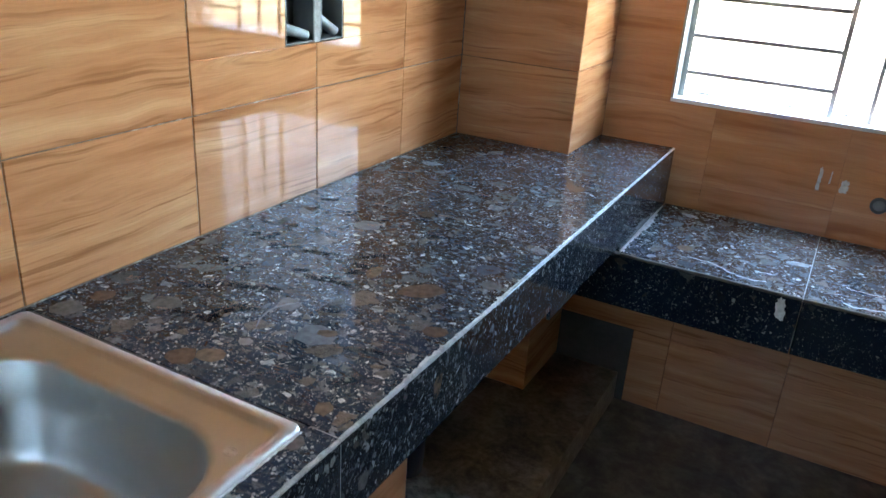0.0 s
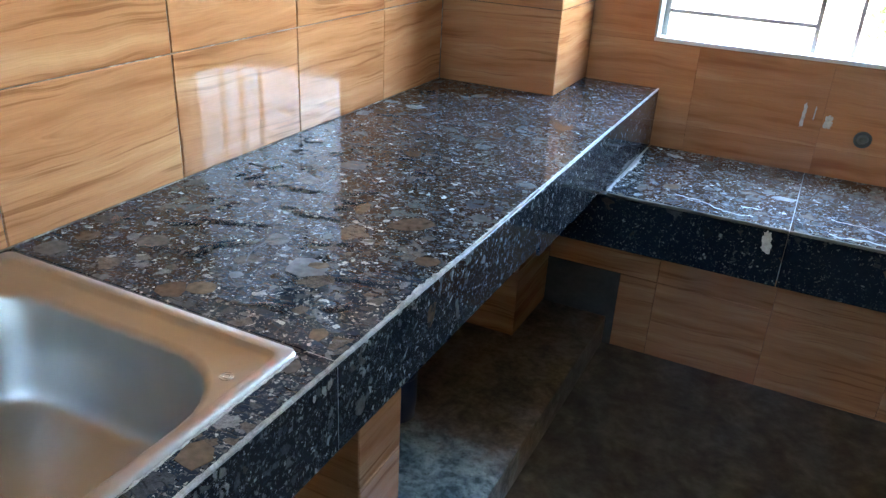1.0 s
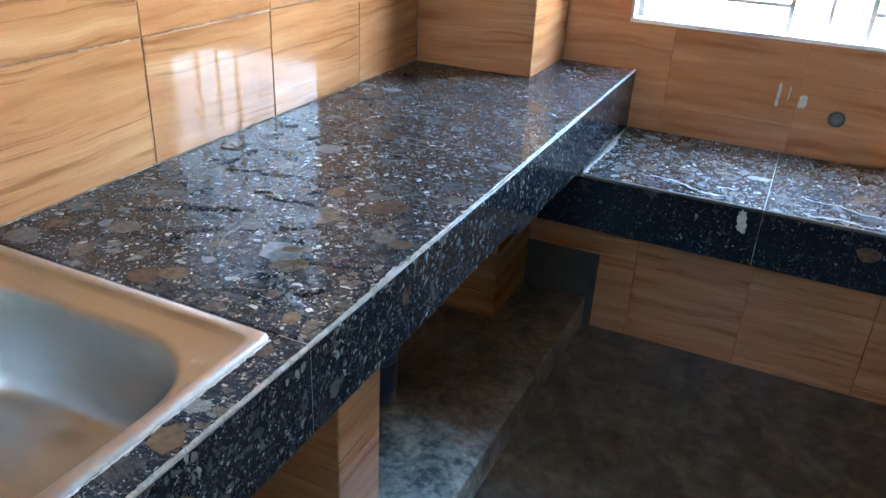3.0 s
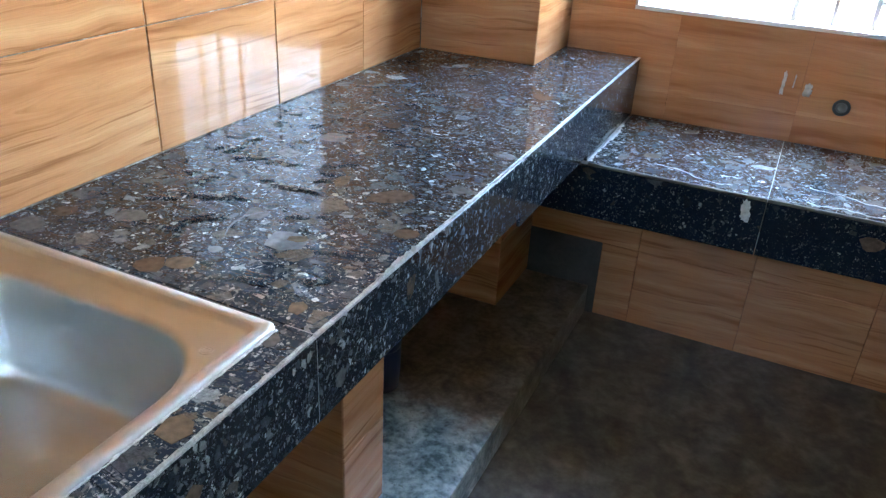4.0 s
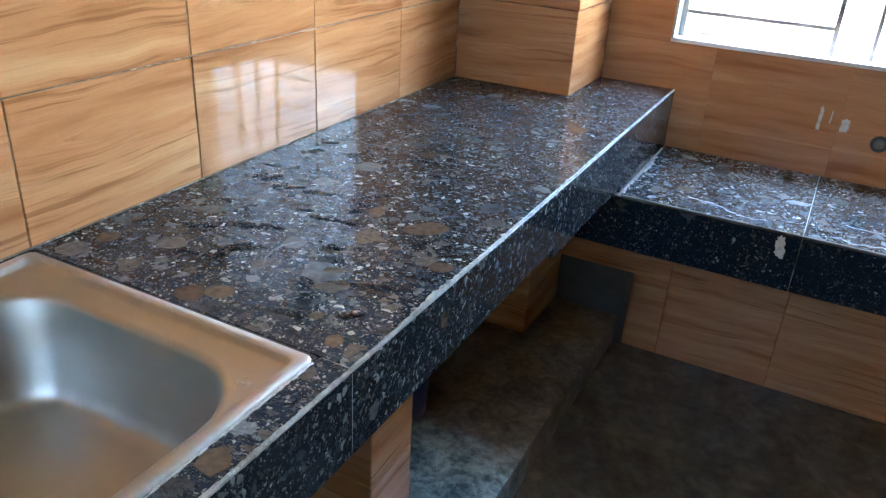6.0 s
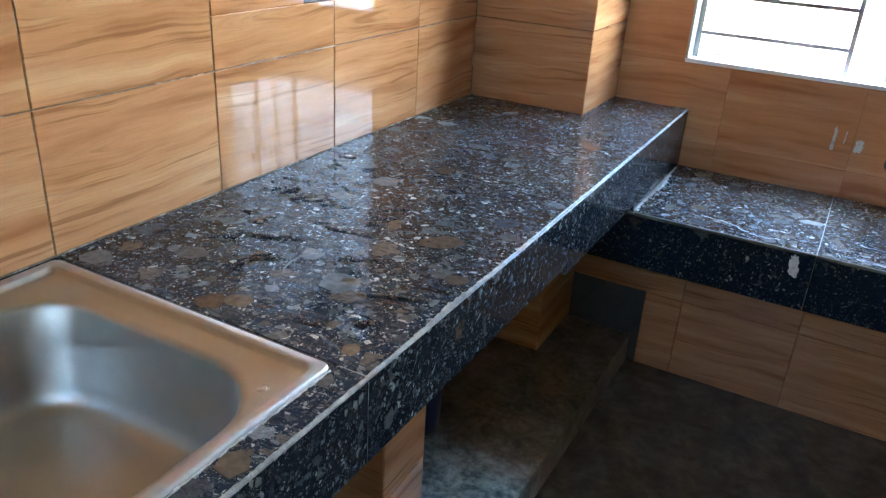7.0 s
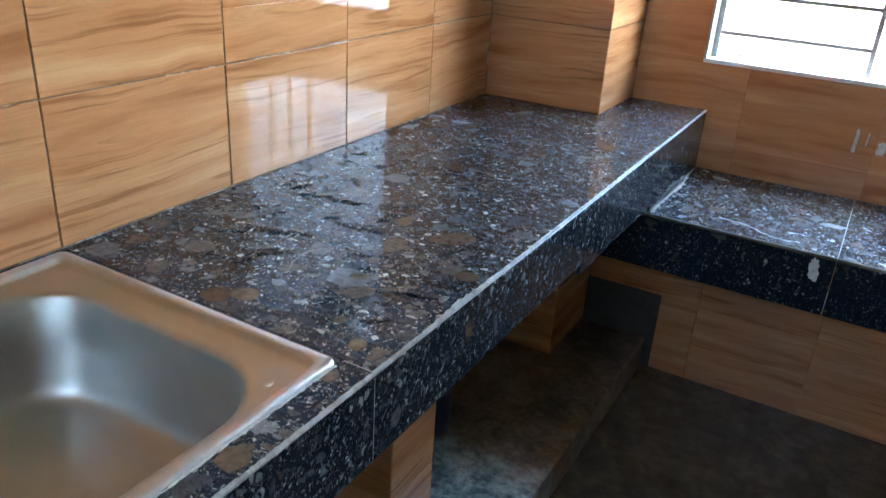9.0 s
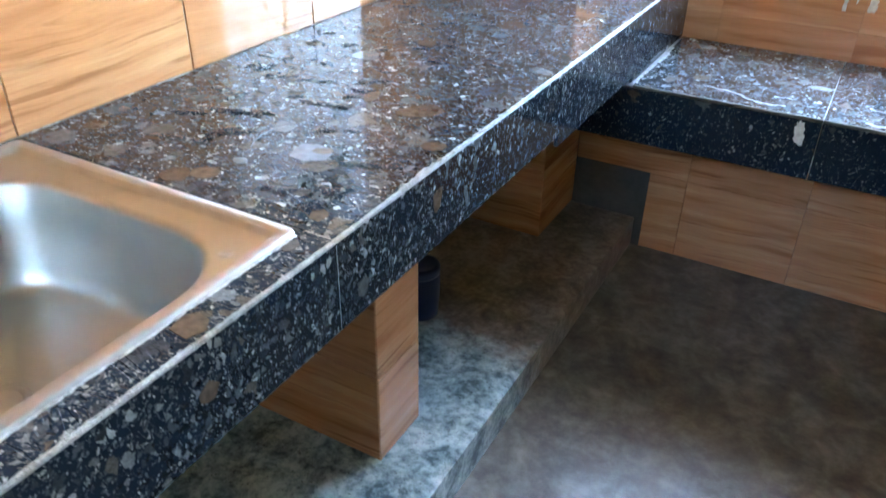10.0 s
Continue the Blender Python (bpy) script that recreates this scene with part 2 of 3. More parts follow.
CRUMB = mottled("dried_mortar", [(0.3, (0.16, 0.155, 0.145)), (0.7, (0.30, 0.29, 0.27))], 40, 0.9)
RIM = plain("dulled_satin_steel", (0.56, 0.545, 0.53), 0.42, 0.9, 60.0, 0.12)
# iron lightened in colour to stand in for glare on the backlit bars
IRON = plain("glare_lightened_iron", (0.33, 0.32, 0.30), 0.5)
CONDUIT = plain("grey_plastic_conduit", (0.42, 0.45, 0.46), 0.45)
BOX = plain("dull_galvanised_box", (0.16, 0.17, 0.17), 0.5, 0.3)
BLUE = plain("dark_blue_plastic", (0.007, 0.015, 0.048), 0.45)
PAINT = mottled("white_filler_and_glints", [(0.35, (0.42, 0.41, 0.38)), (0.6, (0.72, 0.71, 0.68))], 60, 0.8)
WATER = water_mat()
EARTH = mottled("dry_earth_with_sparse_grass", [(0.3, (0.13, 0.125, 0.06)), (0.7, (0.25, 0.21, 0.145))], 0.8, 0.95)
LEAF = plain("green_leaf", (0.07, 0.13, 0.03), 0.5, 0.0, 3.0, 0.5)
BARK = plain("grey_brown_bark", (0.13, 0.10, 0.075), 0.9)
SHEET = plain("grey_corrugated_sheet", (0.30, 0.31, 0.32), 0.5)


# ---- mesh helpers ----
def finish(name, bm, material, smooth=False):
    me = bpy.data.meshes.new(name)
    bmesh.ops.recalc_face_normals(bm, faces=bm.faces)
    bm.to_mesh(me)
    bm.free()
    me.materials.append(material)
    for p in me.polygons:
        p.use_smooth = smooth
    return me


def part(name, bm, material, parent=None, label="", smooth=False):
    """One mesh object, under a thing or a part of it."""
    ob = new(name, finish(name, bm, material, smooth))
    ob.parent = parent
    return tagged(ob, label)


def thing(name, x=0.0, y=0.0, z=0.0, **tags):
    ob = new(name)
    ob.empty_display_size = 0.05
    ob.matrix_world = pose(x, y, z)
    return tagged(ob, **tags)


def box(bm, lo, hi, bevel=0.0):
    lo, hi = Vector(lo), Vector(hi)
    vs = bmesh.ops.create_cube(bm, size=1.0, matrix=Matrix.Translation((lo + hi) / 2) @ Matrix.Diagonal((*(hi - lo), 1)))["verts"]
    if bevel:
        es = list({e for v in vs for e in v.link_edges})
        bmesh.ops.bevel(bm, geom=es, offset=bevel, segments=2, affect="EDGES", profile=0.6)
    return bm


def boxes(*pairs, bevel=0.0):
    bm = bmesh.new()
    for lo, hi in pairs:
        box(bm, lo, hi, bevel)
    return bm


def tube(bm, points, radius, sides=10, caps=True):
    """A round bar along a line of points."""
    rings = []
    for i, p in enumerate(points):
        a, b = Vector(points[max(i - 1, 0)]), Vector(points[min(i + 1, len(points) - 1)])
        q = (b - a).to_track_quat("Z", "Y").to_matrix()
        rad = radius[i] if isinstance(radius, (list, tuple)) else radius
        rings.append([bm.verts.new(Vector(p) + q @ Vector((rad * math.cos(k * math.tau / sides), rad * math.sin(k * math.tau / sides), 0))) for k in range(sides)])
    for a, b in zip(rings, rings[1:]):
        for k in range(sides):
            bm.faces.new((a[k], a[(k + 1) % sides], b[(k + 1) % sides], b[k]))
    if caps:
        bm.faces.new(rings[0])
        bm.faces.new(rings[-1])
    return bm


def loft(bm, rings, close_last=True):
    loops = [[bm.verts.new(p) for p in ring] for ring in rings]
    for a, b in zip(loops, loops[1:]):
        for k in range(len(a)):
            bm.faces.new((a[k], a[(k + 1) % len(a)], b[(k + 1) % len(a)], b[k]))
    if close_last:
        bm.faces.new(loops[-1])
    return bm


def rounded(x0, x1, y0, y1, r, z, n=7):
    """A ring: a rectangle with round corners."""
    pts = []
    for cx, cy, a0 in ((x1 - r, y1 - r, 0), (x0 + r, y1 - r, 90), (x0 + r, y0 + r, 180), (x1 - r, y0 + r, 270)):
        for k in range(n + 1):
            a = radians(a0 + 90 * k / n)
            pts.append((cx + r * math.cos(a), cy + r * math.sin(a), z))
    return pts


# ---- tiles, each a piece of its wall ----
TILE_W, TILE_H, GAP, THICK = 0.3685, 0.236, 0.0018, 0.008
_cut = {}


def tile_mesh(w, h, material, bevel=0.0018, thick=THICK):
    key = (round(w, 4), round(h, 4), material.name, thick, bevel)
    if key not in _cut:
        bm = boxes(((-w / 2, -h / 2, -thick), (w / 2, h / 2, 0)), bevel=0)
        top = [e for e in bm.edges if all(v.co.z > -thick / 2 for v in e.verts)]
        bmesh.ops.bevel(bm, geom=top, offset=bevel, segments=1, affect="EDGES")
        _cut[key] = finish("tile", bm, material)
    return _cut[key]


def clear_of(rects, hole):
    """The rectangles (u0, v0, u1, v1) with a rectangular hole cut out."""
    out = []
    a, b, c, d = hole
    for u0, v0, u1, v1 in rects:
        if c <= u0 or a >= u1 or d <= v0 or b >= v1:
            out.append((u0, v0, u1, v1))
            continue
        if b > v0:
            out.append((u0, v0, u1, b))
        if d < v1:
            out.append((u0, d, u1, v1))
        lo, hi = max(b, v0), min(d, v1)
        if a > u0:
            out.append((u0, lo, a, hi))
        if c < u1:
            out.append((c, lo, u1, hi))
    return out


def tiling(parent, at, u, v, us, vs, material=WOOD, holes=(), name="tile", uneven=0.0004, gap=GAP, side=1.0, bevel=0.0018):
    """Lays tiles between the joints us and vs on the plane through at with the axes u and v."""
    u, v, at = Vector(u), Vector(v), Vector(at)
    w = u.cross(v)
    turn = Matrix((u, v, w)).transposed().to_4x4()
    for u0, u1 in zip(us, us[1:]):
        for v0, v1 in zip(vs, vs[1:]):
            rects = [(u0 + side * gap / 2, v0 + gap / 2, u1 - side * gap / 2, v1 - gap / 2)]
            for hole in holes:
                rects = clear_of(rects, hole)
            for a, b, c, d in rects:
                if c - a < 0.008 or d - b < 0.008:
                    continue
                ob = new(name, tile_mesh(c - a, d - b, material, bevel))
                m = Matrix.Translation(at + u * (a + c) / 2 + v * (b + d) / 2 + w * random.uniform(-uneven, uneven)) @ turn
                ob.parent = parent
                ob.matrix_local = parent.matrix_world.inverted() @ m


# ---- the room ----
YB, XR, YF, ZC = 1.87, 2.9, -2.45, 2.9
TOP, LOW, DEEP = 0.93, 0.75, 0.60
LOWY = 1.374
WIN = (0.56, 1.08, 1.43, 2.28)
B = 0.007
CX, CY = 0.366, 1.563

ground = tagged(part("ground", boxes(((-60, -60, -0.5), (60, 60, -0.25))), EARTH), "sunlit dry earth with sparse grass round the house", "ground", kind="structure")
floor = tagged(part("floor", boxes(((-0.15, YF - 0.15, -0.2), (XR + 0.15, YB + 0.15, 0.0))), FLOOR), "dusty mottled brown-grey stone floor", "floor", kind="structure")
# unseen; its grey is set to cut the light bounced in the room
ceiling = tagged(part("ceiling", boxes(((-0.4, YF - 0.4, ZC), (XR + 0.4, YB + 0.25, ZC + 0.14))), PLASTER), "unseen grey ceiling slab, toned to cut fill light", "ceiling", kind="structure")

wall_left = tagged(part("wall_left", boxes(((-0.17, YF - 0.15, 0), (-0.002, 0.762, ZC)), ((-0.17, 0.762, 0), (-0.002, 0.962, 1.265)), ((-0.17, 0.762, 1.40), (-0.002, 0.962, ZC)), ((-0.17, 0.762, 1.265), (-0.07, 0.962, 1.40)), ((-0.17, 0.962, 0), (-0.002, YB + 0.15, ZC))), GLINT_GROUT),
                   "wall clad in glossy wood-look tiles above the counter", "wall", kind="structure")
wall_back = tagged(part("wall_back", boxes(((-B, YB + B, 0), (WIN[0], YB + 0.15, ZC)), ((WIN[2], YB + B, 0), (XR + 0.15, YB + 0.15, ZC)), ((WIN[0], YB + B, 0), (WIN[2], YB + 0.15, WIN[1] - 0.012)), ((WIN[0], YB + B, WIN[3]), (WIN[2], YB + 0.15, ZC))), BROWN_GROUT),
                   "window wall clad in glossy wood-look tiles", "wall", kind="structure")
# unseen; grey in place of white holds down the bounced light
wall_right = tagged(part("wall_right", boxes(((XR, YF, 0), (XR + 0.15, YB + B, ZC))), PLASTER), "unseen grey wall, toned to cut fill light", "wall", kind="structure")
# unseen opening added high up to light faces turned from the window
wall_front = tagged(part("wall_front", boxes(((-B, YF - 0.15, 0), (0.5, YF, ZC)), ((1.3, YF - 0.15, 0), (XR + 0.15, YF, ZC)), ((0.5, YF - 0.15, 0), (1.3, YF, 2.3)), ((0.5, YF - 0.15, 2.7), (1.3, YF, ZC))), PLASTER), "unseen grey wall with an added opening for fill light", "wall", kind="structure")

part("bare_patch", boxes(((0.31, YB + 0.003, 0.0), (0.575, YB + B + 0.001, 0.285))), DARK_CEMENT, wall_back, "dark grey patch left untiled")

# the corner column, clad like the walls
column = tagged(part("column", boxes(((-B, CY + B, 0.80), (CX - B, YB + B, ZC)), ((-B, CY + B, 0.112), (0.315 - B, YB + B, 0.80))), GROUT), "square corner column clad in wood-look tiles", "column", kind="structure")

# plinth under the counter
# the far end's brown holds grime and the painted edge of the window light
plinth = tagged(part("plinth", boxes(((0.0, YF + 0.02, 0.0), (0.548, YB - 0.004, 0.112)), bevel=0.004), PLINTH), "low mottled grey stone plinth, its far end browned by grime and painted shade", "plinth", kind="structure")

# ---- window ----
window_1 = thing("window_1", WIN[0], YB, WIN[1], label="wide window opening with a grey iron security grille", category="window", kind="structure")


def child(name, bm, material, parent, label="", smooth=False):
    """A part made in world coordinates."""
    bm.transform(parent.matrix_world.inverted())
    return part(name, bm, material, parent, label, smooth)


for nm, lo, hi in (("window_sill", (WIN[0], YB - 0.001, WIN[1] - 0.012), (WIN[2], YB + 0.16, WIN[1])),
                   ("reveal", (WIN[0] - 0.001, YB - 0.001, WIN[1]), (WIN[0] + 0.008, YB + 0.151, WIN[3])),
                   ("reveal", (WIN[2] - 0.008, YB - 0.001, WIN[1]), (WIN[2] + 0.001, YB + 0.151, WIN[3])),
                   ("lintel", (WIN[0] + 0.008, YB - 0.001, WIN[3] - 0.01), (WIN[2] - 0.008, YB + 0.151, WIN[3] + 0.001))):
    # reveals take grey for white: their shade is put into the colour
    child(nm, boxes((lo, hi), bevel=0.002), PLASTER if nm == "reveal" else WHITE, window_1, "white paint greyed to stand in for its shade" if nm == "reveal" else "white painted cement")
GY = YB + 0.06
for x, wd in ((0.577, 0.016), (0.995, 0.014), (1.098, 0.012), (1.20, 0.014), (1.413, 0.016)):
    child("vertical_bar", boxes(((x - wd / 2, GY - 0.006, WIN[1] - 0.004), (x + wd / 2, GY + 0.006, WIN[3] - 0.008)), bevel=0.002), IRON, window_1)
for x0, x1 in ((0.585, 0.988), (1.207, 1.405)):
    for k in range(10):
        z = 1.153 + 0.108 * k
        child("cross_bar", boxes(((x0, GY - 0.005, z - 0.006), (x1, GY + 0.005, z + 0.006)), bevel=0.0015), IRON, window_1)

def ragged_bar(y0, y1, x0, x1, z0, z1, seed, lumps=()):
    """A bar of grout along y, worn uneven; lumps: (middle, spread, height) where crumbs stand on it."""
    rnd = random.Random(seed)
    n = max(int((y1 - y0) / 0.006), 4)
    bm, rings = bmesh.new(), []
    for k in range(n + 1):
        y = y0 + (y1 - y0) * k / n
        up = sum(h * math.exp(-((y - m) / w) ** 2) for m, w, h in lumps) * rnd.random()
        a, b, c = rnd.uniform(-0.0006, 0.0006), rnd.uniform(-0.0003, 0.0003), rnd.uniform(-0.0005, 0.0003)
        rings.append([(x0 - a - up, y, z0), (x1 + b, y, z0 + b), (x1 + b, y, z1 - 0.0014 + c), (x1 - 0.0016 + b, y, z1 + c + up), (x0 - a - up, y, z1 + c + 0.6 * up)])
    loft(bm, rings)
    return bm


rnd = random.Random(17)
for x, y, d in ((0.771, 2.005, 0.034), (0.856, 1.999, 0.045), (0.63, 2.0, 0.05), (0.88, 2.005, 0.02), (0.985, 1.985, 0.04), (1.03, 1.995, 0.03)):
    crumb = thing("mortar_crumb", x, y, WIN[1], label="grey crumb of dried mortar on the window sill", category="mortar crumb", group="crumbs on the sill")
    bm = bmesh.new()
    loft(bm, [[(f * d * math.cos(a) * rnd.uniform(0.7, 1.2), f * d * 0.28 * math.sin(a) * rnd.uniform(0.7, 1.2), h) for a in (math.tau * k / 9 for k in range(9))] for f, h in ((0.5, 0.0), (0.46, 0.004), (0.28, 0.007))])
    part("lump", bm, CRUMB, crumb)

# ---- kitchen counter ----
counter = thing("kitchen_counter", 0.3, 0.3, 0.0, label="wet black stone-tiled kitchen counter on tiled supports", category="counter")
SINK = (0.016, 0.55, -0.62, 0.12)
hole = (SINK[0] + 0.012, SINK[2] + 0.012, SINK[1] - 0.012, SINK[3] - 0.012)
child("slab", boxes(((0.002, hole[3], 0.815), (DEEP - 0.012, YB - 0.002, TOP - 0.0085)), ((0.002, YF + 0.002, 0.815), (DEEP - 0.012, hole[1], TOP - 0.0085)),
                    ((0.002, hole[1], 0.815), (hole[0], hole[3], TOP - 0.0085)), ((hole[2], hole[1], 0.815), (DEEP - 0.012, hole[3], TOP - 0.0085))), PLASTER, counter, "rough cement slab")
SEAMS = [YF + 0.004, -1.35, -0.61, 0.129, 0.87, YB - 0.002]
EDGE_X = DEEP - 0.0048
for y0, y1 in zip(SEAMS, SEAMS[1:]):
    child("edge_trim", ragged_bar(y0 + 0.0006, y1 - 0.0006, EDGE_X, DEEP + 0.0004, TOP - 0.0042, TOP + 0.0003, int(y0 * 100), ((0.37, 0.09, 0.0055), (0.62, 0.05, 0.001))), EDGE, counter, "worn pale grout line along the edge")

# ---- low counter by the window ----
low = thing("low_counter", 1.5, 1.6, 0.0, label="lower black stone-tiled cooking counter under the window", category="counter")
child("slab", boxes(((0.40, LOWY + 0.01, 0.61), (XR - 0.002, YB - 0.002, LOW - 0.0085))), PLASTER, low, "rough cement slab")
LSEAMS = [DEEP + 0.003, 1.055, 1.795, XR - 0.004]
for x0, x1 in zip(LSEAMS, LSEAMS[1:]):
    child("edge_trim", boxes(((x0 + 0.0006, LOWY - 0.0006, LOW - 0.009), (x1 - 0.0006, LOWY + 0.006, LOW - 0.0006)), bevel=0.0015), DULL_EDGE, low, "thin dull grout line along the edge")

# ---- tiled support under the counter ----
LX, LY0, LY1 = 0.405, 0.484, 0.648
support = tagged(part("support_wall", boxes(((0.0, LY0 + B, 0.112), (LX - B, LY1 - B, 0.815))), GROUT, None), "short wood-tiled support wall under the counter", "support wall", kind="structure")
low_support = tagged(part("support_wall", boxes(((2.0, LOWY + 0.08, 0.0), (2.12, YB - 0.002, 0.612))), PLASTER, None), "short cement support wall under the low counter", "support wall", kind="structure")


# ---- sink ----
def make_sink():
    x0, x1, y0, y1 = SINK
    s = thing("kitchen_sink", (x0 + x1) / 2, (y0 + y1) / 2, TOP, label="brushed stainless steel sink set into the black counter", category="sink")
    z = TOP
    bm = bmesh.new()
    r = []
    def ring(d, rad, h):
        r.append(rounded(x0 + d, x1 - d, y0 + d, y1 - d, rad, z + h))
    ring(0.000, 0.014, 0.0005)
    ring(0.0005, 0.014, 0.004)
    ring(0.003, 0.013, 0.0062)
    ring(0.016, 0.012, 0.0062)
    ring(0.0185, 0.012, 0.0052)
    rim, r = r, []
    rb = bmesh.new()
    loft(rb, rim, False)
    rb.transform(s.matrix_world.inverted())
    part("rim", rb, RIM, s, "pale satin rolled rim", True)
    ring(0.0182, 0.012, 0.0052)
    ring(0.0195, 0.012, 0.0042)
    ring(0.022, 0.012, -0.001)
    ring(0.027, 0.014, -0.003)
    bx0, bx1, by0, by1 = 0.072, 0.519, -0.40, 0.058
    def bowl(d, rad, h):
        r.append(rounded(bx0 + d, bx1 - d, by0 + d, by1 - d, rad, z + h))
    bowl(-0.006, 0.116, -0.003)
    bowl(-0.002, 0.112, -0.0038)
    bowl(0.002, 0.11, -0.007)
    bowl(0.005, 0.108, -0.014)
    bowl(0.008, 0.106, -0.08)
    bowl(0.012, 0.103, -0.140)
    bowl(0.0145, 0.101, -0.153)
    bowl(0.020, 0.096, -0.163)
    bowl(0.029, 0.088, -0.169)
    bowl(0.042, 0.078, -0.172)
    bowl(0.17, 0.05, -0.178)
    loft(bm, r)
    bm.transform(s.matrix_world.inverted())
    part("basin", bm, STEEL, s, "", True)
    bm = bmesh.new()
    rnd = random.Random(3)
    line = [(x1 + 0.0012 + rnd.uniform(-0.0009, 0.0011), y0 + (y1 - 0.008 - y0) * k / 150, z + 0.0006) for k in range(151)]
    tube(bm, line, [0.0014 + rnd.uniform(-0.0008, 0.0010) for _ in line], 8)
    bm.transform(s.matrix_world.inverted())
    part("sealant", bm, PAINT, s, "ragged white sealant bead along the rim", True)
    # black strip added to paint the dark groove between rim and counter
    bm = boxes(((x0 + 0.004, y1 + 0.0004, z - 0.0005), (x1 - 0.004, y1 + 0.0066, z + 0.0012)), bevel=0.0005)
    bm.transform(s.matrix_world.inverted())
    part("gap_strip", bm, plain("gap_black", (0.012, 0.011, 0.010), 0.5), s, "black strip standing in for the dark gap beside the rim")
    bm = bmesh.new()
    for rad in (0.008, 0.0045):
        tube(bm, [(0.503 + rad * math.cos(a), 0.040 + rad * math.sin(a), z - 0.0028) for a in (math.tau * k / 24 for k in range(25))], 0.0004, 5)
    bm.transform(s.matrix_world.inverted())
    part("stamp", bm, STEEL, s, "small round stamped mark", True)
    bm = bmesh.new()
    c = Vector((0.295, -0.17, z - 0.1775))
    rings = []
    for rad, h in ((0.045, 0.0), (0.044, 0.002), (0.036, 0.002), (0.032, -0.002), (0.012, -0.004)):
        rings.append([(c.x + rad * math.cos(k * math.tau / 28), c.y + rad * math.sin(k * math.tau / 28), c.z + h) for k in range(28)])
    loft(bm, rings)
    bm.transform(s.matrix_world.inverted())
    part("drain", bm, STEEL, s, "round steel drain", True)
    return s


sink = make_sink()

# ---- stone tiles of the counters ----
tiling(counter, (0, 0, TOP), (1, 0, 0), (0, 1, 0), [0.001, EDGE_X], SEAMS, STONE_WET, [hole], "stone_tile", bevel=0.0005)
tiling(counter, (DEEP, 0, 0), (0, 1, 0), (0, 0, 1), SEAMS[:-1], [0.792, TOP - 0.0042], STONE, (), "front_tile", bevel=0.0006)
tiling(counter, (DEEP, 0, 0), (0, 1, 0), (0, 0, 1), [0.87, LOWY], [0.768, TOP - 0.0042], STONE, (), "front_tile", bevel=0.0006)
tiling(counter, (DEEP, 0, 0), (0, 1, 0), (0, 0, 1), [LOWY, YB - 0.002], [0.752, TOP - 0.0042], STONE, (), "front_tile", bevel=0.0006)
tiling(low, (0, 0, LOW), (1, 0, 0), (0, 1, 0), LSEAMS, [LOWY + 0.006, YB - 0.001], STONE_LOW, (), "stone_tile", bevel=0.0006)
tiling(low, (0, LOWY, 0), (1, 0, 0), (0, 0, 1), [0.40] + LSEAMS[1:], [0.595, LOW - 0.009], STONE_SHADED, (), "front_tile")

# pale grout in the joints of the counters
for y, z0 in ((0.129, 0.793), (0.87, 0.793), (-0.61, 0.793)):
    child("joint", boxes(((DEEP - 0.004, y - 0.0009, z0), (DEEP - 0.0008, y + 0.0009, TOP - 0.008))), PLASTER, counter, "thin grey grout joint")
child("joint", boxes(((0.552, 0.1281, TOP - 0.004), (EDGE_X, 0.1299, TOP - 0.0006))), PLASTER, counter, "pale grout joint")
child("joint", boxes(((0.002, 0.8687, TOP - 0.004), (EDGE_X, 0.8713, TOP - 0.0003))), GROUT, counter, "thin dark grout joint")
for x in LSEAMS[1:3]:
    child("joint", boxes(((x - 0.0013, LOWY + 0.007, LOW - 0.004), (x + 0.0013, YB - 0.002, LOW - 0.0005))), EDGE, low, "pale grout joint")
    child("joint", boxes(((x - 0.0008, LOWY + 0.0008, 0.66), (x + 0.0008, LOWY + 0.004, LOW - 0.01))), GROUT, low, "thin dark grout joint")

# ---- wall tiles ----
YJ = [0.1285 + TILE_W * k for k in range(-7, 4)] + [CY]
ZJ = [TOP + TILE_H * k for k in range(9)] + [ZC - 0.002]
tiling(wall_left, (0, 0, 0), (0, 1, 0), (0, 0, 1), YJ, ZJ, holes=[(0.762, 1.265, 0.962, 1.40)], side=0.7)
tiling(column, (0, CY, 0), (1, 0, 0), (0, 0, 1), [0.0, CX], ZJ)
tiling(column, (CX, 0, 0), (0, 1, 0), (0, 0, 1), [CY, YB], ZJ)
tiling(column, (0, CY, 0), (1, 0, 0), (0, 0, 1), [0.0, 0.315], [0.114, 0.35, 0.586, 0.80])
tiling(column, (0.315, 0, 0), (0, 1, 0), (0, 0, 1), [CY, YB], [0.114, 0.35, 0.586, 0.80])
XJ = [CX] + [1.065 + 0.366 * k for k in range(-1, 4)] + [XR]
BJ = [LOW, 0.83] + [0.83 + TILE_H * k for k in range(1, 9)] + [ZC - 0.002]
tiling(wall_back, (0, YB, 0), (1, 0, 0), (0, 0, 1), XJ, BJ, WOOD_GLARE, [WIN], uneven=0.0001, gap=0.0005, bevel=0.0005)
tiling(wall_back, (0, YB, 0), (1, 0, 0), (0, 0, 1), [0.315, 0.699, 1.065, 1.431, 1.797, 2.163, XR], [0.003, 0.285, 0.521, 0.61], holes=[(0.315, 0.0, 0.575, 0.285)], gap=0.0012)
tiling(support, (LX, 0, 0), (0, 1, 0), (0, 0, 1), [LY0, LY1], [0.115, 0.351, 0.587, 0.80])
tiling(support, (0, LY0, 0), (1, 0, 0), (0, 0, 1), [0.0, LX - 0.001], [0.115, 0.351, 0.587, 0.80])


